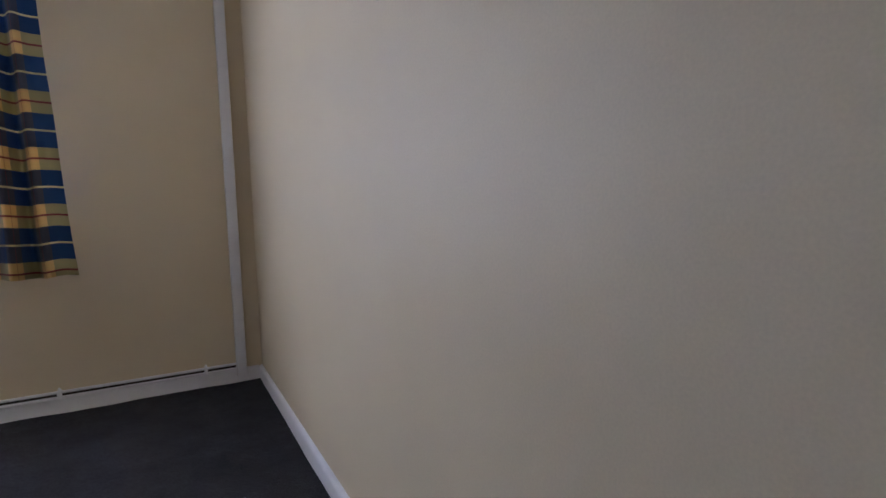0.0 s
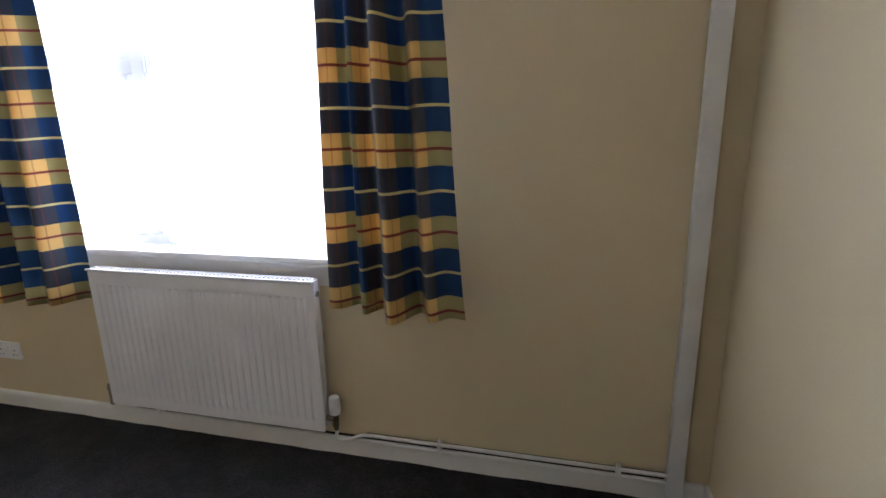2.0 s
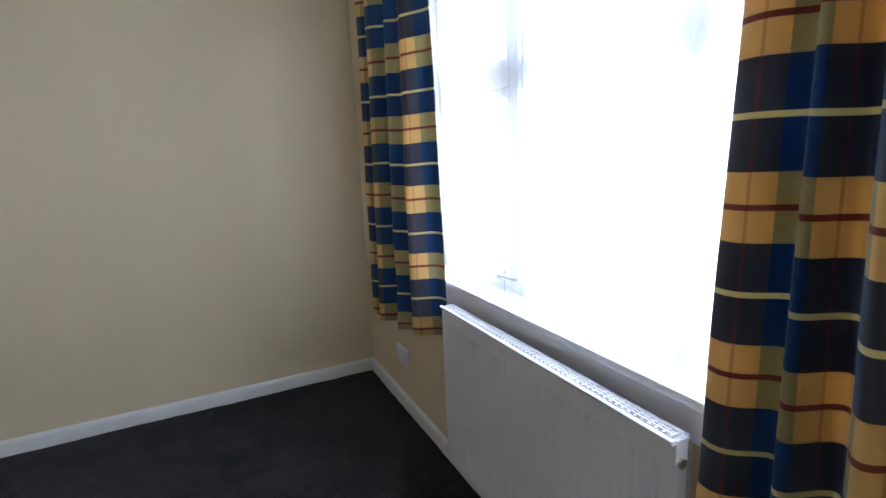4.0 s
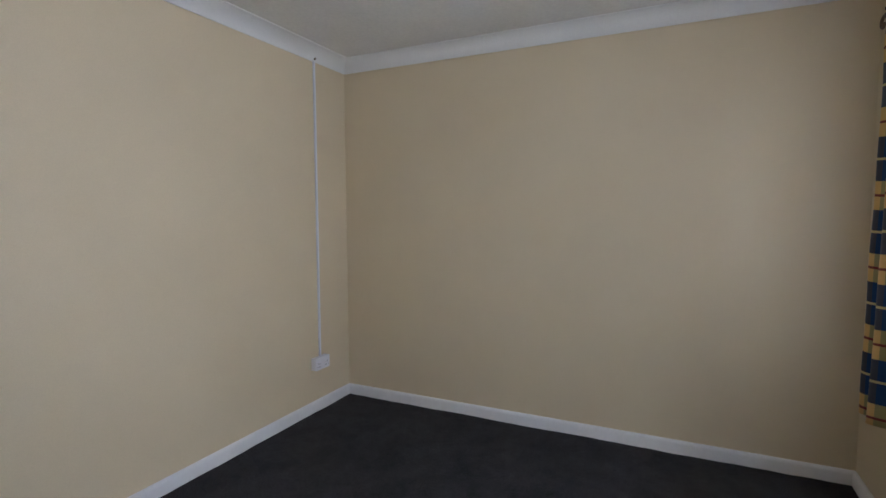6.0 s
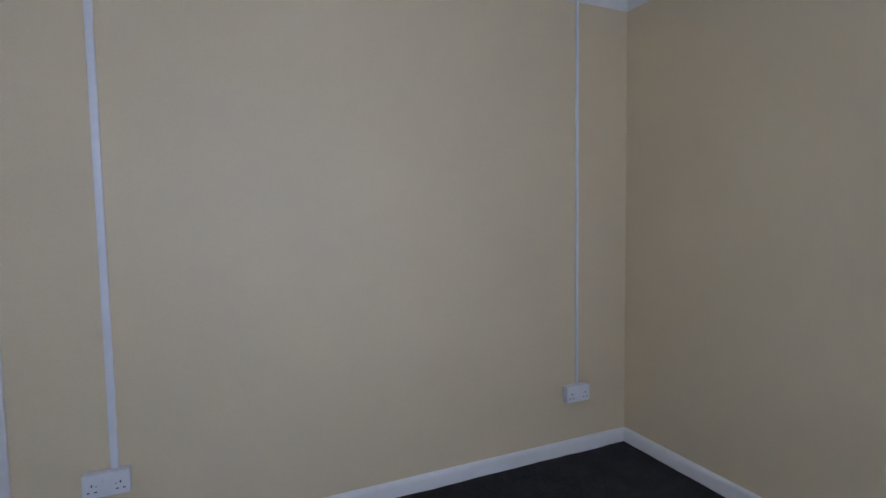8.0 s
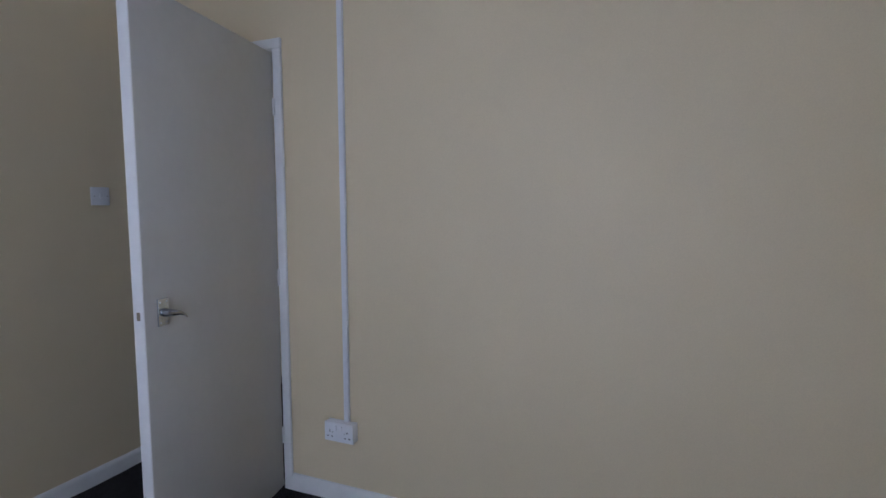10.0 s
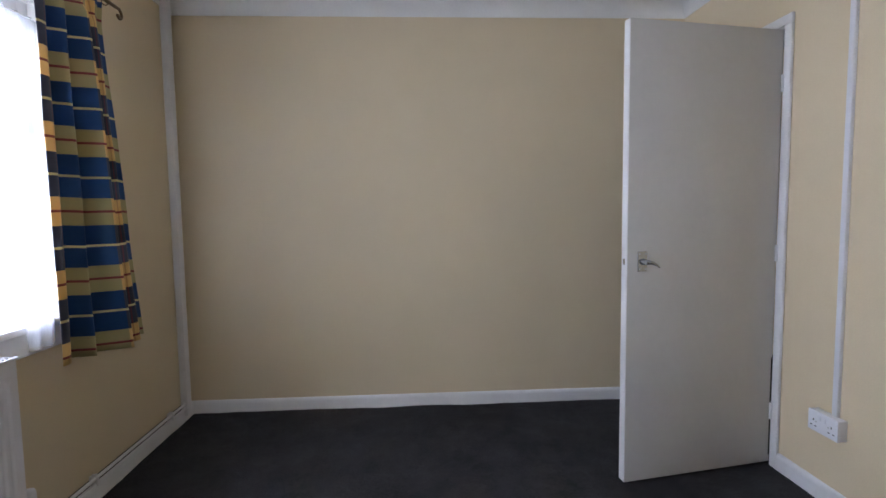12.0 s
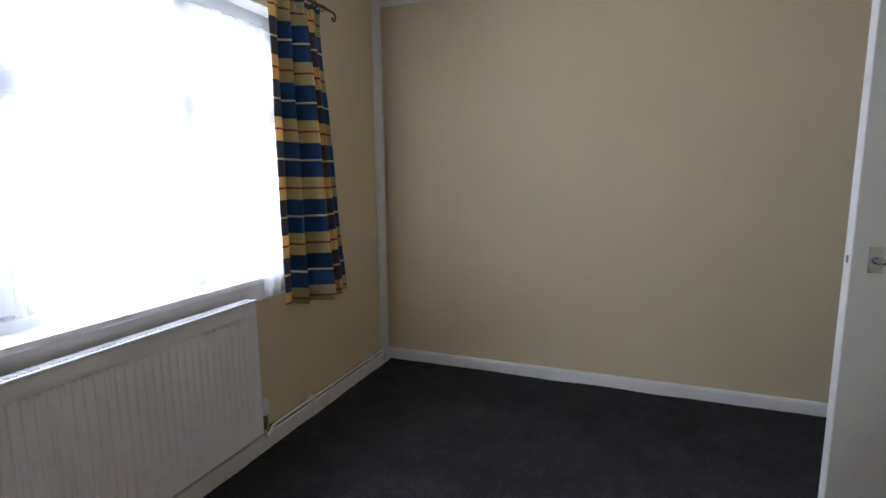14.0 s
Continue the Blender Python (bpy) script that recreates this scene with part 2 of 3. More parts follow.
# skirting and coving
SKIRT = [(0, -0.03), (0.018, -0.03), (0.018, 0.050), (0.0165, 0.060), (0.012, 0.067), (0.006, 0.070), (0, 0.071)]
for a, c, out in (((0, YS, 0), (0, 0, 0), (-1, 0, 0)), ((XW, YS, 0), (XW, 0, 0), (1, 0, 0)),
                  ((XW + 0.018, 0, 0), (-0.018, 0, 0), (0, -1, 0)), ((XW + 0.018, YS, 0), (-0.915, YS, 0), (0, 1, 0))):
    solid("baseboard", extrude_profile(SKIRT, a, c, out), GLOSS, "white gloss painted skirting board with a rounded top", "skirting", "structure")
CV = 0.088
COVE = [(0, 0.002), (0, -CV), (0.006, -CV)] + [(CV - 0.082 * math.cos(a), -CV + 0.082 * math.sin(a)) for a in (0.0, 0.26, 0.52, 0.79, 1.05, 1.31, 1.57)] + [(CV, 0.002)]
for a, c, out in (((0, YS, H), (0, 0, H), (-1, 0, 0)), ((XW, YS, H), (XW, 0, H), (1, 0, 0)),
                  ((XW, 0, H), (0, 0, H), (0, -1, 0)), ((XW, YS, H), (0, YS, H), (0, 1, 0))):
    solid("coving", extrude_profile(COVE, a, c, out), COVING, "white concave plaster coving under the ceiling", "coving", "structure")


# ---- window ----
def build_window():
    w = thing("window_1", "white framed window with small top lights over tall panes", "window", kind="structure", at=(-1.87, 0.12, WZ0))
    y0, y1 = 0.10, 0.165

    def bar(name, x0, x1, z0, z1, ya=y0, yb=y1):
        part(name, box(bmesh.new(), x0 + 1.87, x1 + 1.87, ya - 0.12, yb - 0.12, z0 - WZ0, z1 - WZ0, bevel=0.006), UPVC, w)

    bar("window_frame", WX0, WX0 + 0.055, WZ0, WZ1), bar("window_frame", WX1 - 0.055, WX1, WZ0, WZ1)
    bar("window_frame", WX0 + 0.055, WX1 - 0.055, WZ0, WZ0 + 0.06), bar("window_frame", WX0 + 0.055, WX1 - 0.055, WZ1 - 0.11, WZ1)
    xs = [WX0 + 0.055, -2.205, -1.535, WX1 - 0.055]
    bar("mullion", xs[1] - 0.03, xs[1] + 0.03, WZ0 + 0.06, WZ1 - 0.11), bar("mullion", xs[2] - 0.03, xs[2] + 0.03, WZ0 + 0.06, WZ1 - 0.11)
    lights = [(xs[0], xs[1] - 0.03), (xs[1] + 0.03, xs[2] - 0.03), (xs[2] + 0.03, xs[3])]
    for a, c in lights:
        bar("transom", a, c, 1.53, 1.59)
        for z0, z1 in ((WZ0 + 0.06, 1.53), (1.59, WZ1 - 0.11)):
            for r in ((a, a + 0.035, z0, z1), (c - 0.035, c, z0, z1), (a + 0.035, c - 0.035, z0, z0 + 0.035), (a + 0.035, c - 0.035, z1 - 0.035, z1)):
                bar("sash_rail", *r, ya=0.108, yb=0.158)
            g = part("pane", box(bmesh.new(), a + 0.03 + 1.87, c - 0.03 + 1.87, 0.011, 0.015, z0 + 0.03 - WZ0, z1 - 0.03 - WZ0), GLASS, w)
            g.visible_shadow = False
    for x in (-2.30, -1.30):
        s = part("casement_stay", tube([(x - 0.09 + 1.87, -0.03, 0.075), (x + 1.87, -0.034, 0.072), (x + 0.11 + 1.87, -0.036, 0.075)], [0.004, 0.005, 0.007]), CHROME, w, "grey metal casement stay")
        part("stay_pin", box(bmesh.new(), x + 1.87 - 0.012, x + 1.87 + 0.012, -0.04, -0.01, 0.058, 0.075, bevel=0.002), CHROME, s)
    return w


build_window()
solid("window_apron", box(bmesh.new(), WX0 - 0.03, WX1 + 0.03, -0.006, 0, 0.715, WZ0 - 0.003, bevel=0.002), GLOSS, "white painted apron strip under the window board", "window apron", "structure")
solid("window_sill", box(bmesh.new(), WX0 - 0.03, WX1 + 0.03, -0.034, 0.11, WZ0 - 0.002, WZ0 + 0.024, bevel=0.008), GLOSS, "white gloss window board with a rounded nose", "window sill", "structure")


def cloth(name, x0, x1, z0, z1, y, mat, parent=None, folds=5, depth=0.03, top=None, phase=0.0, cols=200, rows=40, lift=0.0, sway=0.0, gather=0.0, ushift=0.0, back=0.0, curl=0.0):
    """A hanging cloth with folds. x0, x1: its width at the hem; top: its width at the heading."""
    bm = bmesh.new()
    uv = bm.loops.layers.uv.new("UVMap")
    t0, t1 = top or (x0, x1)

    def wave(s, k):
        f = s + 0.045 * math.sin(5.3 * s + phase) + 0.022 * math.sin(13 * s + 2 * phase)
        a = math.sin(math.tau * folds * f + phase + 0.6 * k * math.sin(3 * s + phase))
        b = math.sin(math.tau * folds * 0.41 * f + 1.3 * phase + 0.4 * k)
        return math.copysign(abs(a) ** 0.95, a) * (0.85 + 0.5 * math.sin(7.1 * s + 2.2 * phase)) + 0.3 * b

    us, last = [0.0], None
    for i in range(cols + 1):
        s = i / cols
        p = Vector((x0 + (x1 - x0) * s, depth * wave(s, 0)))
        if last is not None:
            us.append(us[-1] + (p - last).length)
        last = p
    verts = []
    for j in range(rows + 1):
        h = j / rows
        e = h ** 1.4
        for i in range(cols + 1):
            s = i / cols
            a, c = x0 + (t0 - x0) * h ** 0.8, x1 + (t1 - x1) * h ** 0.8
            d = depth * (1.0 - 0.45 * h) * wave(s, h)
            if gather and h > 0.93:
                d = 0.6 * d + gather * math.sin(math.tau * 3.1 * folds * s) * (h - 0.93) / 0.07
            x = a + (c - a) * s + 0.006 * noise.noise((s * 6, h * 3, phase)) + sway * math.sin(h * 3)
            z = z0 + (z1 - z0) * h + lift * (1 - h) * noise.noise((s * 5, 1.7, phase))
            verts.append(bm.verts.new((x, y + d * (1 - (0.6 * s ** 3 if curl else 0)) + back * s * (1 - h) + curl * s ** 4 * (1 - 0.4 * h) + 0.006 * noise.noise((s * 5, h * 5, phase + 3)), z)))
    for j in range(rows):
        for i in range(cols):
            k = j * (cols + 1) + i
            f = bm.faces.new((verts[k], verts[k + 1], verts[k + cols + 2], verts[k + cols + 1]))
            for loop, (ii, jj) in zip(f.loops, ((i, j), (i + 1, j), (i + 1, j + 1), (i, j + 1))):
                loop[uv].uv = (us[ii] + ushift, (z1 - z0) * jj / rows)
    ob = part(name, bm, mat, parent) if parent else solid(name, bm, mat)
    thick = ob.modifiers.new("thickness", "SOLIDIFY")
    thick.thickness, thick.offset = 0.0016 if mat is PLAID else 0.0008, 0
    return ob


solid("window_reveal", boxes((WX0, WX0 + 0.004, 0.002, 0.10, WZ0 + 0.024, WZ1), (WX1 - 0.004, WX1, 0.002, 0.10, WZ0 + 0.024, WZ1), (WX0, WX1, 0.002, 0.10, WZ1 - 0.004, WZ1)),
      COVING, "white painted plaster window reveal", "window reveal", "structure")

# net curtains inside the reveal
def build_net(label, panels, mat=NET):
    n = thing("net_curtain", label, "net curtain", "net curtains", at=(0, 0, 0))
    for name, args in panels:
        cloth(name, parent=n, mat=mat, **args)
    return n


build_net("sheer white net curtain gathered on a wire", (
    ("drop", dict(x0=-2.76, x1=-2.08, z0=0.835, z1=1.97, y=0.055, folds=6, depth=0.018, top=(-2.76, -2.06), phase=0.4, cols=110, rows=20)),), FINE_NET)
build_net("wide sheer white net curtain, one corner over the sill", (
    ("drop", dict(x0=-2.10, x1=-1.0, z0=0.835, z1=1.97, y=0.06, folds=14, depth=0.012, top=(-2.10, -0.98), phase=1.1, cols=200, rows=20)),
    ("corner", dict(x0=-1.30, x1=-1.17, z0=0.745, z1=1.30, y=-0.062, folds=2, depth=0.012, phase=2.0, cols=40, rows=20))))
solid("curtain_wire", tube([(WX0, 0.055, 1.965), (-1.87, 0.055, 1.958), (WX1, 0.055, 1.965)], 0.0025, 6), UPVC, "white stretched net curtain wire", "curtain wire")

# plaid curtains on an iron pole
RODY, RODZ = -0.158, 2.085


def build_pole():
    pole = thing("curtain_pole", "bronze iron curtain pole with scroll finials", "curtain pole", at=(-1.87, 0, RODZ))
    part("rod", tube([(-1.14, RODY, 0), (1.0, RODY, 0)], 0.008, 12), IRON, pole)
    for s in (-1, 1):
        pts = []
        for k in range(30):
            a = k / 29 * 4.6
            r = 0.026 - 0.0042 * a
            pts.append((s * ((1.0 if s > 0 else 1.14) + 0.055 + r * math.sin(a)), RODY, -0.026 + r * math.cos(a) + 0.0))
        part("finial", tube([(s * (0.99 if s > 0 else 1.13), RODY, 0), (s * (1.03 if s > 0 else 1.17), RODY, 0)] + pts, [0.008, 0.007] + [0.006] * 29 + [0.007], 8), IRON, pole, "curled scroll finial")
        bx = 0.925 if s > 0 else -1.04
        b = part("bracket", tube([(bx, -0.002, -0.02), (bx, -0.06, -0.03), (bx, -0.12, -0.022), (bx, RODY, -0.008)], 0.006, 8), IRON, pole)
        part("wall_plate", box(bmesh.new(), bx - 0.018, bx + 0.018, -0.006, 0, -0.06, 0.03, bevel=0.002), IRON, b)
        for k in range(7):
            x = s * (0.965 - 0.065 * k) if s > 0 else -(1.10 - 0.085 * k)
            ring = [(x, RODY + 0.015 * math.cos(a), -0.006 + 0.015 * math.sin(a)) for a in (math.tau * q / 12 for q in range(12))]
            part("ring", tube(ring, 0.002, 5, True), IRON, pole)
    return pole


build_pole()
tagged(cloth("curtain", -1.297, -0.812, 0.688, 2.073, -0.142, PLAID, folds=3.6, ushift=0.0, back=-0.065, depth=0.054, top=(-1.275, -0.90), phase=4.7, lift=0.012, gather=0.016),
       "blue and yellow checked cotton curtain, drawn back", "curtain", "curtains")
tagged(cloth("curtain", -2.95, -2.45, 0.618, 2.073, -0.172, PLAID, folds=4.2, depth=0.046, top=(-2.95, -2.415), ushift=0.0, curl=0.12, phase=2.3, lift=0.02, gather=0.012),
       "blue and yellow checked cotton curtain bunched near the corner", "curtain", "curtains")


# ---- radiator ----
def build_radiator():
    x0, x1, z0, z1 = -2.425, -1.400, 0.140, 0.748
    yf, yb = -0.098, -0.036
    rad = thing("radiator", "white enamelled double panel radiator under the window", "radiator", at=((x0 + x1) / 2, 0, z0))
    w, h = x1 - x0, z1 - z0

    def panel(name, y, s):
        bm = bmesh.new()
        n = 30
        pitch = (w - 0.05) / n
        cols = [(-w / 2, 0), (-w / 2 + 0.02, 0)]
        for i in range(n):
            a = -w / 2 + 0.025 + i * pitch
            cols += [(a + pitch * f, d) for f, d in ((0.08, 0), (0.22, 0.0008), (0.32, 0.0042), (0.42, 0.006), (0.58, 0.006), (0.68, 0.0042), (0.78, 0.0008), (0.92, 0))]
        cols += [(w / 2 - 0.02, 0), (w / 2, 0)]
        levels = [(0, 0), (0.040, 0), (0.050, 1.15), (0.056, 1), (h - 0.070, 1), (h - 0.064, 1.6), (h - 0.056, 1.6), (h - 0.0535, 0), (h - 0.010, 0), (h - 0.003, 0.3), (h, 1)]
        rows = [[bm.verts.new((x, y + s * (d * k if 0.03 < z < h - 0.02 else 0.006 * k), z)) for x, d in cols] for z, k in levels]
        back = [[bm.verts.new((x, y + s * 0.012, z)) for x, d in cols] for z in (0, h)]
        for a, c in zip(rows, rows[1:]):
            for i in range(len(cols) - 1):
                bm.faces.new((a[i], a[i + 1], c[i + 1], c[i]))
        for i in range(len(cols) - 1):
            bm.faces.new((back[0][i], back[0][i + 1], rows[0][i + 1], rows[0][i]))
            bm.faces.new((back[1][i + 1], back[1][i], rows[-1][i], rows[-1][i + 1]))
            bm.faces.new((back[0][i + 1], back[0][i], back[1][i], back[1][i + 1]))
        bmesh.ops.recalc_face_normals(bm, faces=bm.faces)
        part(name, bm, RADIATOR, rad)

    panel("front_panel", yf + 0.006, 1)
    panel("back_panel", yb, -1)
    for s in (-1, 1):
        a = s * w / 2
        side = part("side_panel", box(bmesh.new(), min(a, a - s * 0.012), max(a, a - s * 0.012), yf + 0.016, yb - 0.01, 0.012, h + 0.006, bevel=0.003), RADIATOR, rad)
        part("bleed_plug", tube([(a - s * 0.002, -0.067, h - 0.045), (a + s * 0.006, -0.067, h - 0.045)], 0.011, 10), CHROME, side, "small metal bleed plug")
        part("bracket", boxes((s * 0.33 - 0.02, s * 0.33 + 0.02, yb, 0, 0.08, h - 0.1)), RADIATOR, rad)
    grille = part("top_grille", boxes((-w / 2 + 0.004, w / 2 - 0.004, yf + 0.006, yf + 0.013, h - 0.004, h + 0.008), (-w / 2 + 0.004, w / 2 - 0.004, yb - 0.012, yb - 0.004, h - 0.004, h + 0.008), bevel=0.002), RADIATOR, rad)
    part("top_casing", box(bmesh.new(), -w / 2 - 0.002, w / 2 + 0.002, yf - 0.003, yf + 0.010, h + 0.004, h + 0.012, bevel=0.003), RADIATOR, rad)
    n = 56
    for i in range(n):
        x = -w / 2 + 0.014 + (w - 0.028) * i / (n - 1)
        part("grille_bar", boxes((x - 0.003, x + 0.003, yf + 0.013, yb - 0.012, h - 0.002, h + 0.012)), RADIATOR, grille)
    for k in (1, 2, 3):
        y = yf + 0.013 + (yb - yf - 0.025) * k / 4
        part("grille_bar", boxes((-w / 2 + 0.012, w / 2 - 0.012, y - 0.0022, y + 0.0022, h - 0.004, h + 0.013)), RADIATOR, grille)
    part("fins", boxes(*[(-w / 2 + 0.03 + i * 0.03, -w / 2 + 0.032 + i * 0.03, yf + 0.02, yb - 0.014, 0.05, h - 0.03) for i in range(33)]), RADIATOR, rad)
    # thermostatic valve
    vx = w / 2 + 0.038
    valve = part("thermostatic_valve", tube([(w / 2 - 0.004, -0.067, 0.048), (vx, -0.067, 0.048)], 0.010, 10, bm=tube([(vx, -0.067, 0.0), (vx, -0.067, 0.02), (vx, -0.067, 0.07)], [0.008, 0.013, 0.013], 12)), BRASS, rad, "brass thermostatic valve body")
    head = [(0.070, 0.016), (0.074, 0.021), (0.098, 0.023), (0.102, 0.021), (0.106, 0.0225), (0.135, 0.0215), (0.144, 0.018), (0.147, 0.010)]
    part("valve_head", tube([(vx, -0.067, z) for z, r in head], [r for z, r in head], 20), PLASTIC, valve, "white ribbed valve head")
    lx = -w / 2 - 0.03
    lock = part("lockshield_valve", tube([(-w / 2 + 0.004, -0.067, 0.03), (lx, -0.067, 0.03)], 0.009, 10, bm=tube([(lx, -0.067, -0.02), (lx, -0.067, 0.05)], 0.011, 12)), BRASS, rad, "brass lockshield valve")
    part("cap", tube([(lx, -0.067, 0.05), (lx, -0.067, 0.075), (lx, -0.067, 0.08)], [0.013, 0.012, 0.008], 12), BRASS, lock)
    return rad


build_radiator()


def build_pipes():
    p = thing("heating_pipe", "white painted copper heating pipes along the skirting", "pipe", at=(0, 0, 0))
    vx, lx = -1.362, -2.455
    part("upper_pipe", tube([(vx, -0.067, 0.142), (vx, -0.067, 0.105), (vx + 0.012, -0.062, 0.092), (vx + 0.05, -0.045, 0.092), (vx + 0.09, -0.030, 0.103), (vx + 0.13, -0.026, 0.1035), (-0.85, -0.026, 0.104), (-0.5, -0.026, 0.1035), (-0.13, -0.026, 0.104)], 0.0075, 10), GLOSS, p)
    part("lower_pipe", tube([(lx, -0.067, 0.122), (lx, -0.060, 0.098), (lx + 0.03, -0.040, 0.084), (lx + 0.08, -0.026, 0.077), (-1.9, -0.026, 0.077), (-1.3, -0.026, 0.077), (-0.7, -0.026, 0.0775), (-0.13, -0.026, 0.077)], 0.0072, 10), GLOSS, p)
    # Dark backing: shade and grime between the pipes put into the colour.
    part("dark_gap_strip", boxes((vx + 0.1, -0.143, -0.004, 0, 0.0715, 0.097), (lx + 0.06, vx + 0.1, -0.004, 0, 0.0715, 0.080)), DARK, p, "dark strip behind the pipes for the shade and grime in their gaps")
    for x in (-2.25, -0.955, -0.299):
        c = part("pipe_clip", box(bmesh.new(), x - 0.008, x + 0.008, -0.036, 0, 0.071, 0.113, bevel=0.003), GLOSS, p)
        part("clip_tip", box(bmesh.new(), x - 0.005, x + 0.005, -0.030, -0.010, 0.111, 0.122, bevel=0.002), GLOSS, c)


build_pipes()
solid("pipe_boxing", box(bmesh.new(), -0.142, -0.088, -0.040, 0, 0.03, H - 0.03, bevel=0.004), GLOSS, "white painted vertical pipe boxing in the corner", "pipe boxing", "structure")


# ---- sockets, trunking and switch ----
def build_socket(at, turn, label, surface=0.034):
    s = thing("power_socket", label, "socket", "wall sockets", at=at)
    s.rotation_euler = (0, 0, turn)
    part("back_box", box(bmesh.new(), -0.072, 0.072, 0, surface, -0.042, 0.042, bevel=0.003), PLASTIC, s)
    plate = part("faceplate", box(bmesh.new(), -0.0735, 0.0735, surface, surface + 0.009, -0.043, 0.043, bevel=0.003), PLASTIC, s)
    f = surface + 0.009
    for k in (-1, 1):
        part("rocker_switch", box(bmesh.new(), k * 0.014 - 0.006, k * 0.014 + 0.006, f - 0.001, f + 0.004, 0.010, 0.030, bevel=0.0015), PLASTIC, plate)
        for x, z, a, b in ((0, 0.008, 0.0022, 0.0045), (-0.011, -0.016, 0.0042, 0.002), (0.011, -0.016, 0.0042, 0.002)):
            part("pin_hole", boxes((k * 0.044 + x - a, k * 0.044 + x + a, f - 0.003, f + 0.0006, z - b - 0.004, z + b - 0.004)), DARK, plate)
        part("screw", tube([(k * 0.030, f - 0.001, 0.0), (k * 0.030, f + 0.001, 0.0)], 0.003, 8), SCREW, plate)
    return s


build_socket((-1.195, YS, 0.332), 0, "white double power socket under trunking, by the door")
build_socket((-3.305, YS, 0.332), 0, "white double power socket under thin trunking, by the corner")
build_socket((-3.105, 0, 0.292), math.pi, "white double power socket below the curtain", surface=0.004)
solid("cable_trunking", box(bmesh.new(), -1.231, -1.206, YS, YS + 0.016, 0.374, H - 0.085, bevel=0.002), PLASTIC, "white plastic cable trunking running up the wall", "trunking", group="cable trunking")
solid("cable_trunking", box(bmesh.new(), -3.328, -3.312, YS, YS + 0.012, 0.374, H - 0.085, bevel=0.002), PLASTIC, "narrow white cable trunking running up beside the corner", "trunking", group="cable trunking")
solid("cable_hole", tube([(-3.32, YS + 0.010, H - 0.074), (-3.32, YS + 0.022, H - 0.066)], 0.007, 10), BRASS, "small dark cable hole through the coving", "cable hole")


def build_switch():
    s = thing("light_switch", "white plastic single light switch on the cream wall", "light switch", at=(0, -2.835, 1.372))
    plate = part("faceplate", box(bmesh.new(), -0.010, 0, -0.043, 0.043, -0.043, 0.043, bevel=0.003), PLASTIC, s)
    part("rocker", box(bmesh.new(), -0.014, -0.008, -0.006, 0.006, -0.012, 0.012, bevel=0.0015), PLASTIC, plate)
    for y in (-0.03, 0.03):
        part("screw", tube([(-0.0095, y, 0), (-0.0112, y, 0)], 0.003, 8), SCREW, plate)


build_switch()


# ---- door ----
def build_door_frame():
    f = thing("door_frame", "white gloss painted door frame with plain architraves", "door frame", kind="structure", at=(DX0, YS, 0))
    w = DX1 - DX0
    part("jamb", boxes((-0.03, 0, -0.112, 0.002, -0.02, DZ), bevel=0.002), GLOSS, f)
    strike = part("jamb", boxes((w, w + 0.03, -0.112, 0.002, -0.02, DZ), bevel=0.002), GLOSS, f)
    part("strike_plate", box(bmesh.new(), w - 0.002, w + 0.002, -0.036, -0.014, 0.975, 1.040, bevel=0.0008), BRASS, strike, "brass strike plate")
    part("head", boxes((-0.03, w + 0.03, -0.112, 0.002, DZ, DZ + 0.03), bevel=0.002), GLOSS, f)
    for a, c, z0, z1 in ((0, 0.012, -0.02, DZ), (w - 0.012, w, -0.02, DZ), (0.012, w - 0.012, DZ - 0.012, DZ)):
        part("door_stop", boxes((a, c, -0.085, -0.045, z0, z1), bevel=0.002), GLOSS, f)
    for y0, y1 in ((0.002, 0.018), (-0.128, -0.112)):
        part("architrave", box(bmesh.new(), -0.052, -0.008, y0, y1, -0.02, DZ + 0.008, bevel=0.005), GLOSS, f)
        part("architrave", box(bmesh.new(), w + 0.008, w + 0.052, y0, y1, -0.02, DZ + 0.008, bevel=0.005), GLOSS, f)
        part("architrave", box(bmesh.new(), -0.052, w + 0.052, y0, y1, DZ + 0.008, DZ + 0.052, bevel=0.005), GLOSS, f)


build_door_frame()


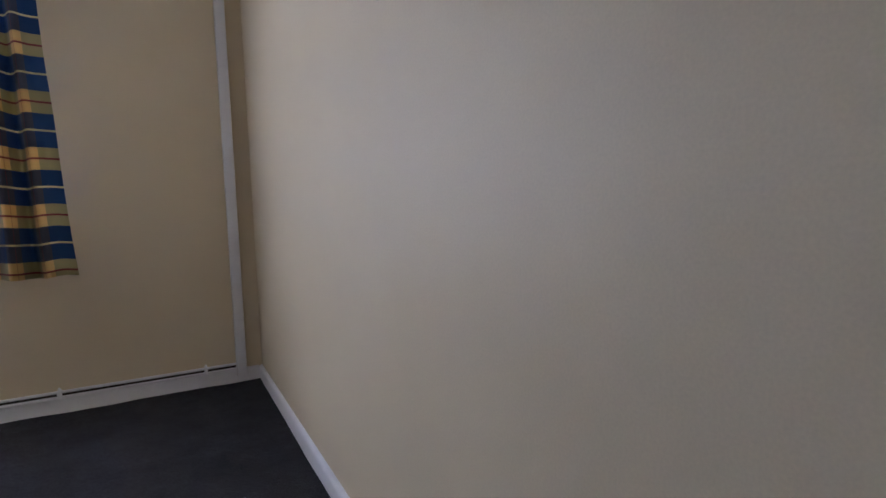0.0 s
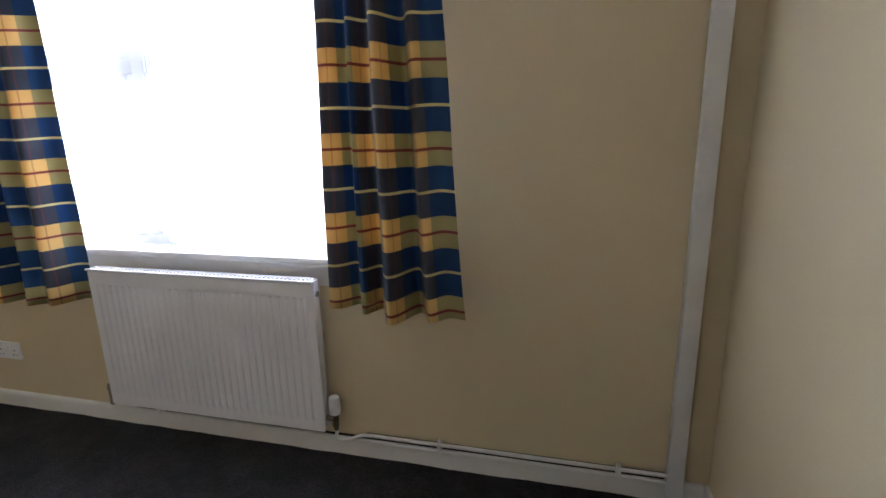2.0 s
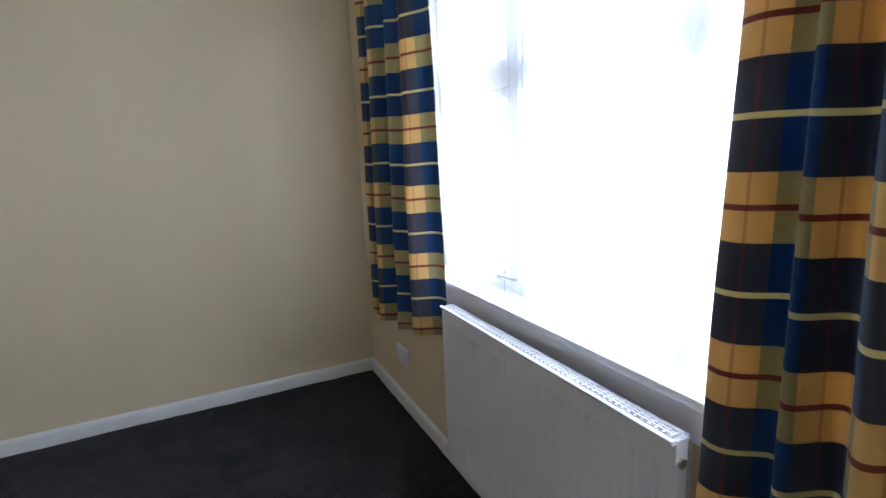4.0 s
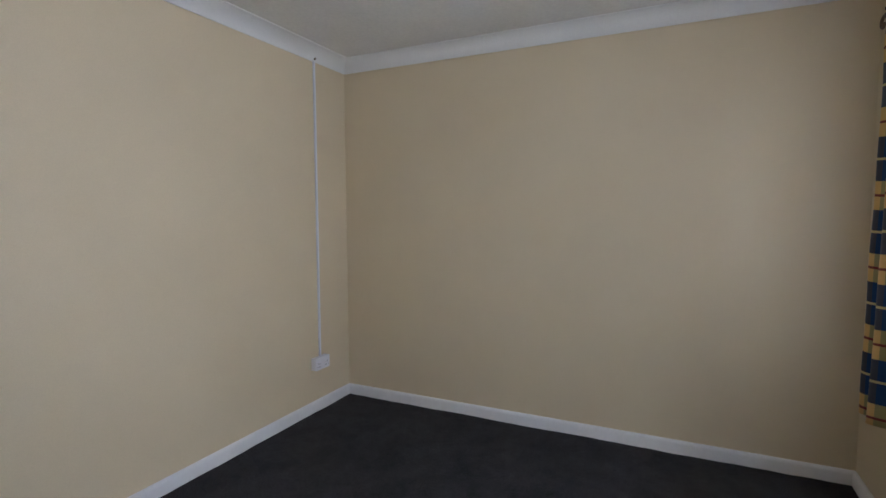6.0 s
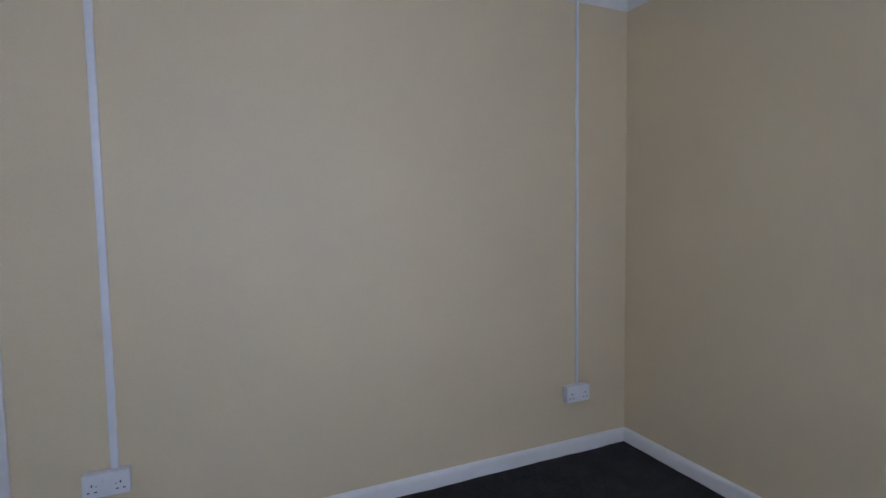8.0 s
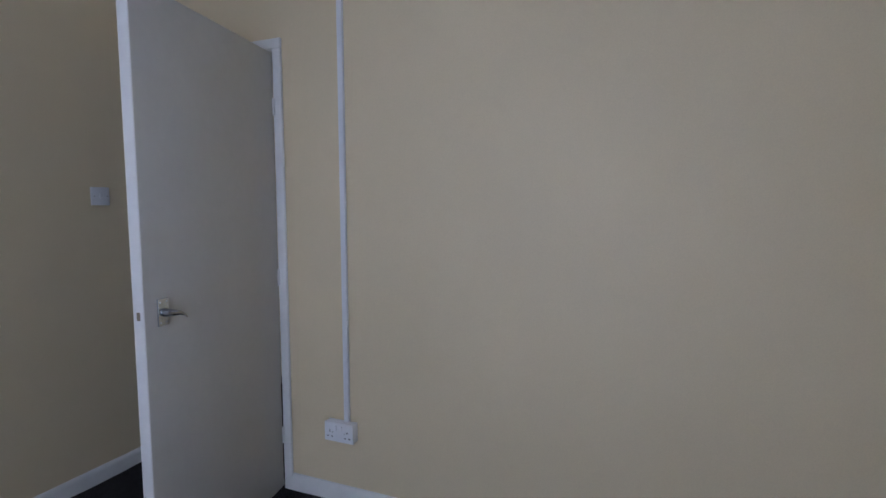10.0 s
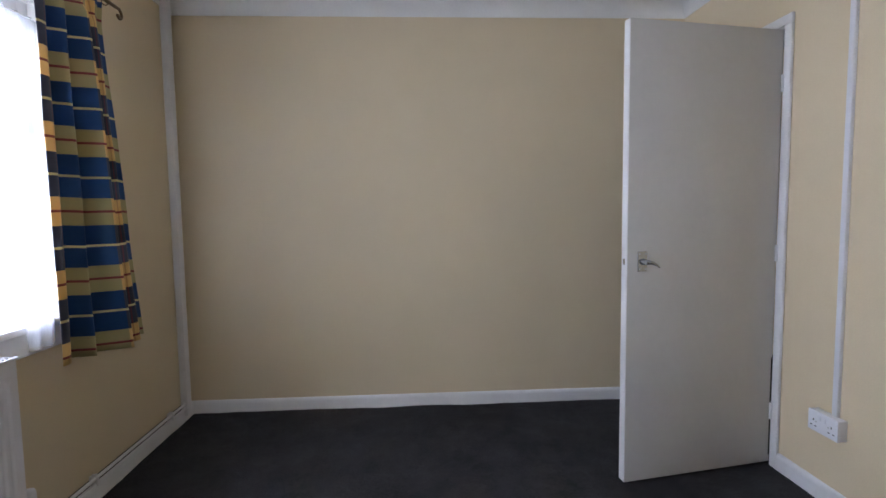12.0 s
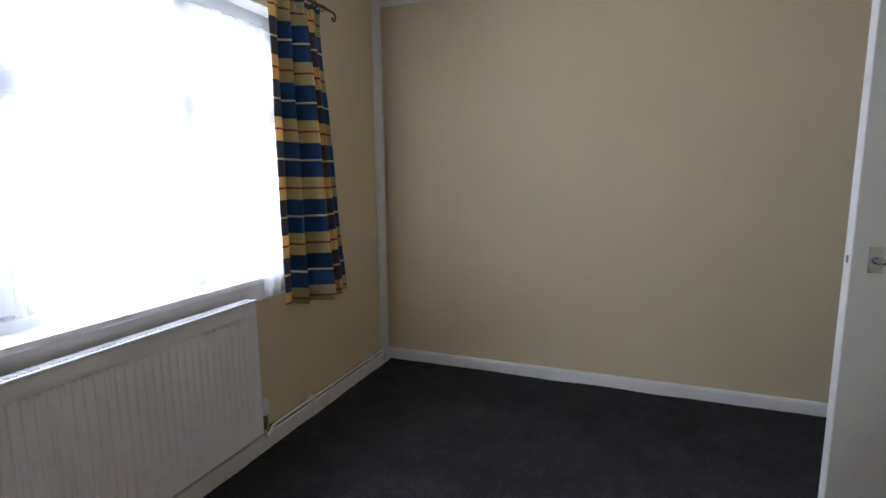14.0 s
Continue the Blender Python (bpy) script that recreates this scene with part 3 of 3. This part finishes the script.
def build_door():
    # hinged at the frame's edge; leaf runs along local +x, its seen face at local +y
    d = thing("door_1", "plain flush door painted off-white, standing open", "door", kind="structure", at=(DX0 - 0.010, YS + 0.0192, 0))
    d.rotation_euler = (0, 0, math.atan2(-2.285 - (YS + 0.0192), -1.003 - (DX0 - 0.010)))
    w, h = 0.762, 1.981
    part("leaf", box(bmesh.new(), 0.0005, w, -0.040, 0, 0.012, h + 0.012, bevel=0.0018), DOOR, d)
    part("edge_lipping", box(bmesh.new(), w, w + 0.004, -0.0395, -0.0005, 0.013, h + 0.011, bevel=0.0012), GLOSS, d, "white gloss door edge")
    part("latch", boxes((w + 0.003, w + 0.0055, -0.026, -0.014, 0.972, 0.998), bevel=0.0006), BRASS, d, "dark latch plate")
    for s, y in ((1, 0), (-1, -0.040)):
        x = w - 0.068
        hd = part("handle_plate", box(bmesh.new(), x - 0.022, x + 0.022, min(y, y + s * 0.007), max(y, y + s * 0.007), 0.942, 1.030, bevel=0.002), CHROME, d, "chrome handle plate")
        part("lever", tube([(x, y + s * 0.006, 0.985), (x, y + s * 0.03, 0.985), (x, y + s * 0.045, 0.985), (x - 0.012, y + s * 0.054, 0.984), (x - 0.032, y + s * 0.056, 0.975), (x - 0.050, y + s * 0.050, 0.962)],
                           [0.014, 0.012, 0.011, 0.008, 0.005, 0.003], 12), CHROME, hd, "chrome lever")
        for z in (0.953, 1.019):
            for q in (-0.015, 0.015):
                part("screw", tube([(x + q, y + s * 0.0065, z), (x + q, y + s * 0.0085, z)], 0.003, 8), SCREW, hd)
    # Shaded gaps between leaf and frame, drawn as dark strips on the leaf.
    for z0, z1 in ((0.045, 0.215), (0.300, 0.510)):
        part("hinge_gap_strip", boxes((0.0, 0.007, -0.02, 0.0012, z0, z1)), DARK, d, "dark strip standing in for the shaded gap at the hinge side")
    for z in (0.258, 1.0, 1.76):
        part("hinge", tube([(0.002, 0.003, z - 0.038), (0.002, 0.003, z + 0.038)], 0.0055, 10, bm=boxes((0.002, 0.010, -0.030, 0.001, z - 0.038, z + 0.038))), GLOSS, d, "painted butt hinge")


build_door()

# ---- outside ----
solid("ground", boxes((-400, 400, -400, 400, -0.6, -0.35)), LAWN, "grass outside the window", "lawn", "structure")
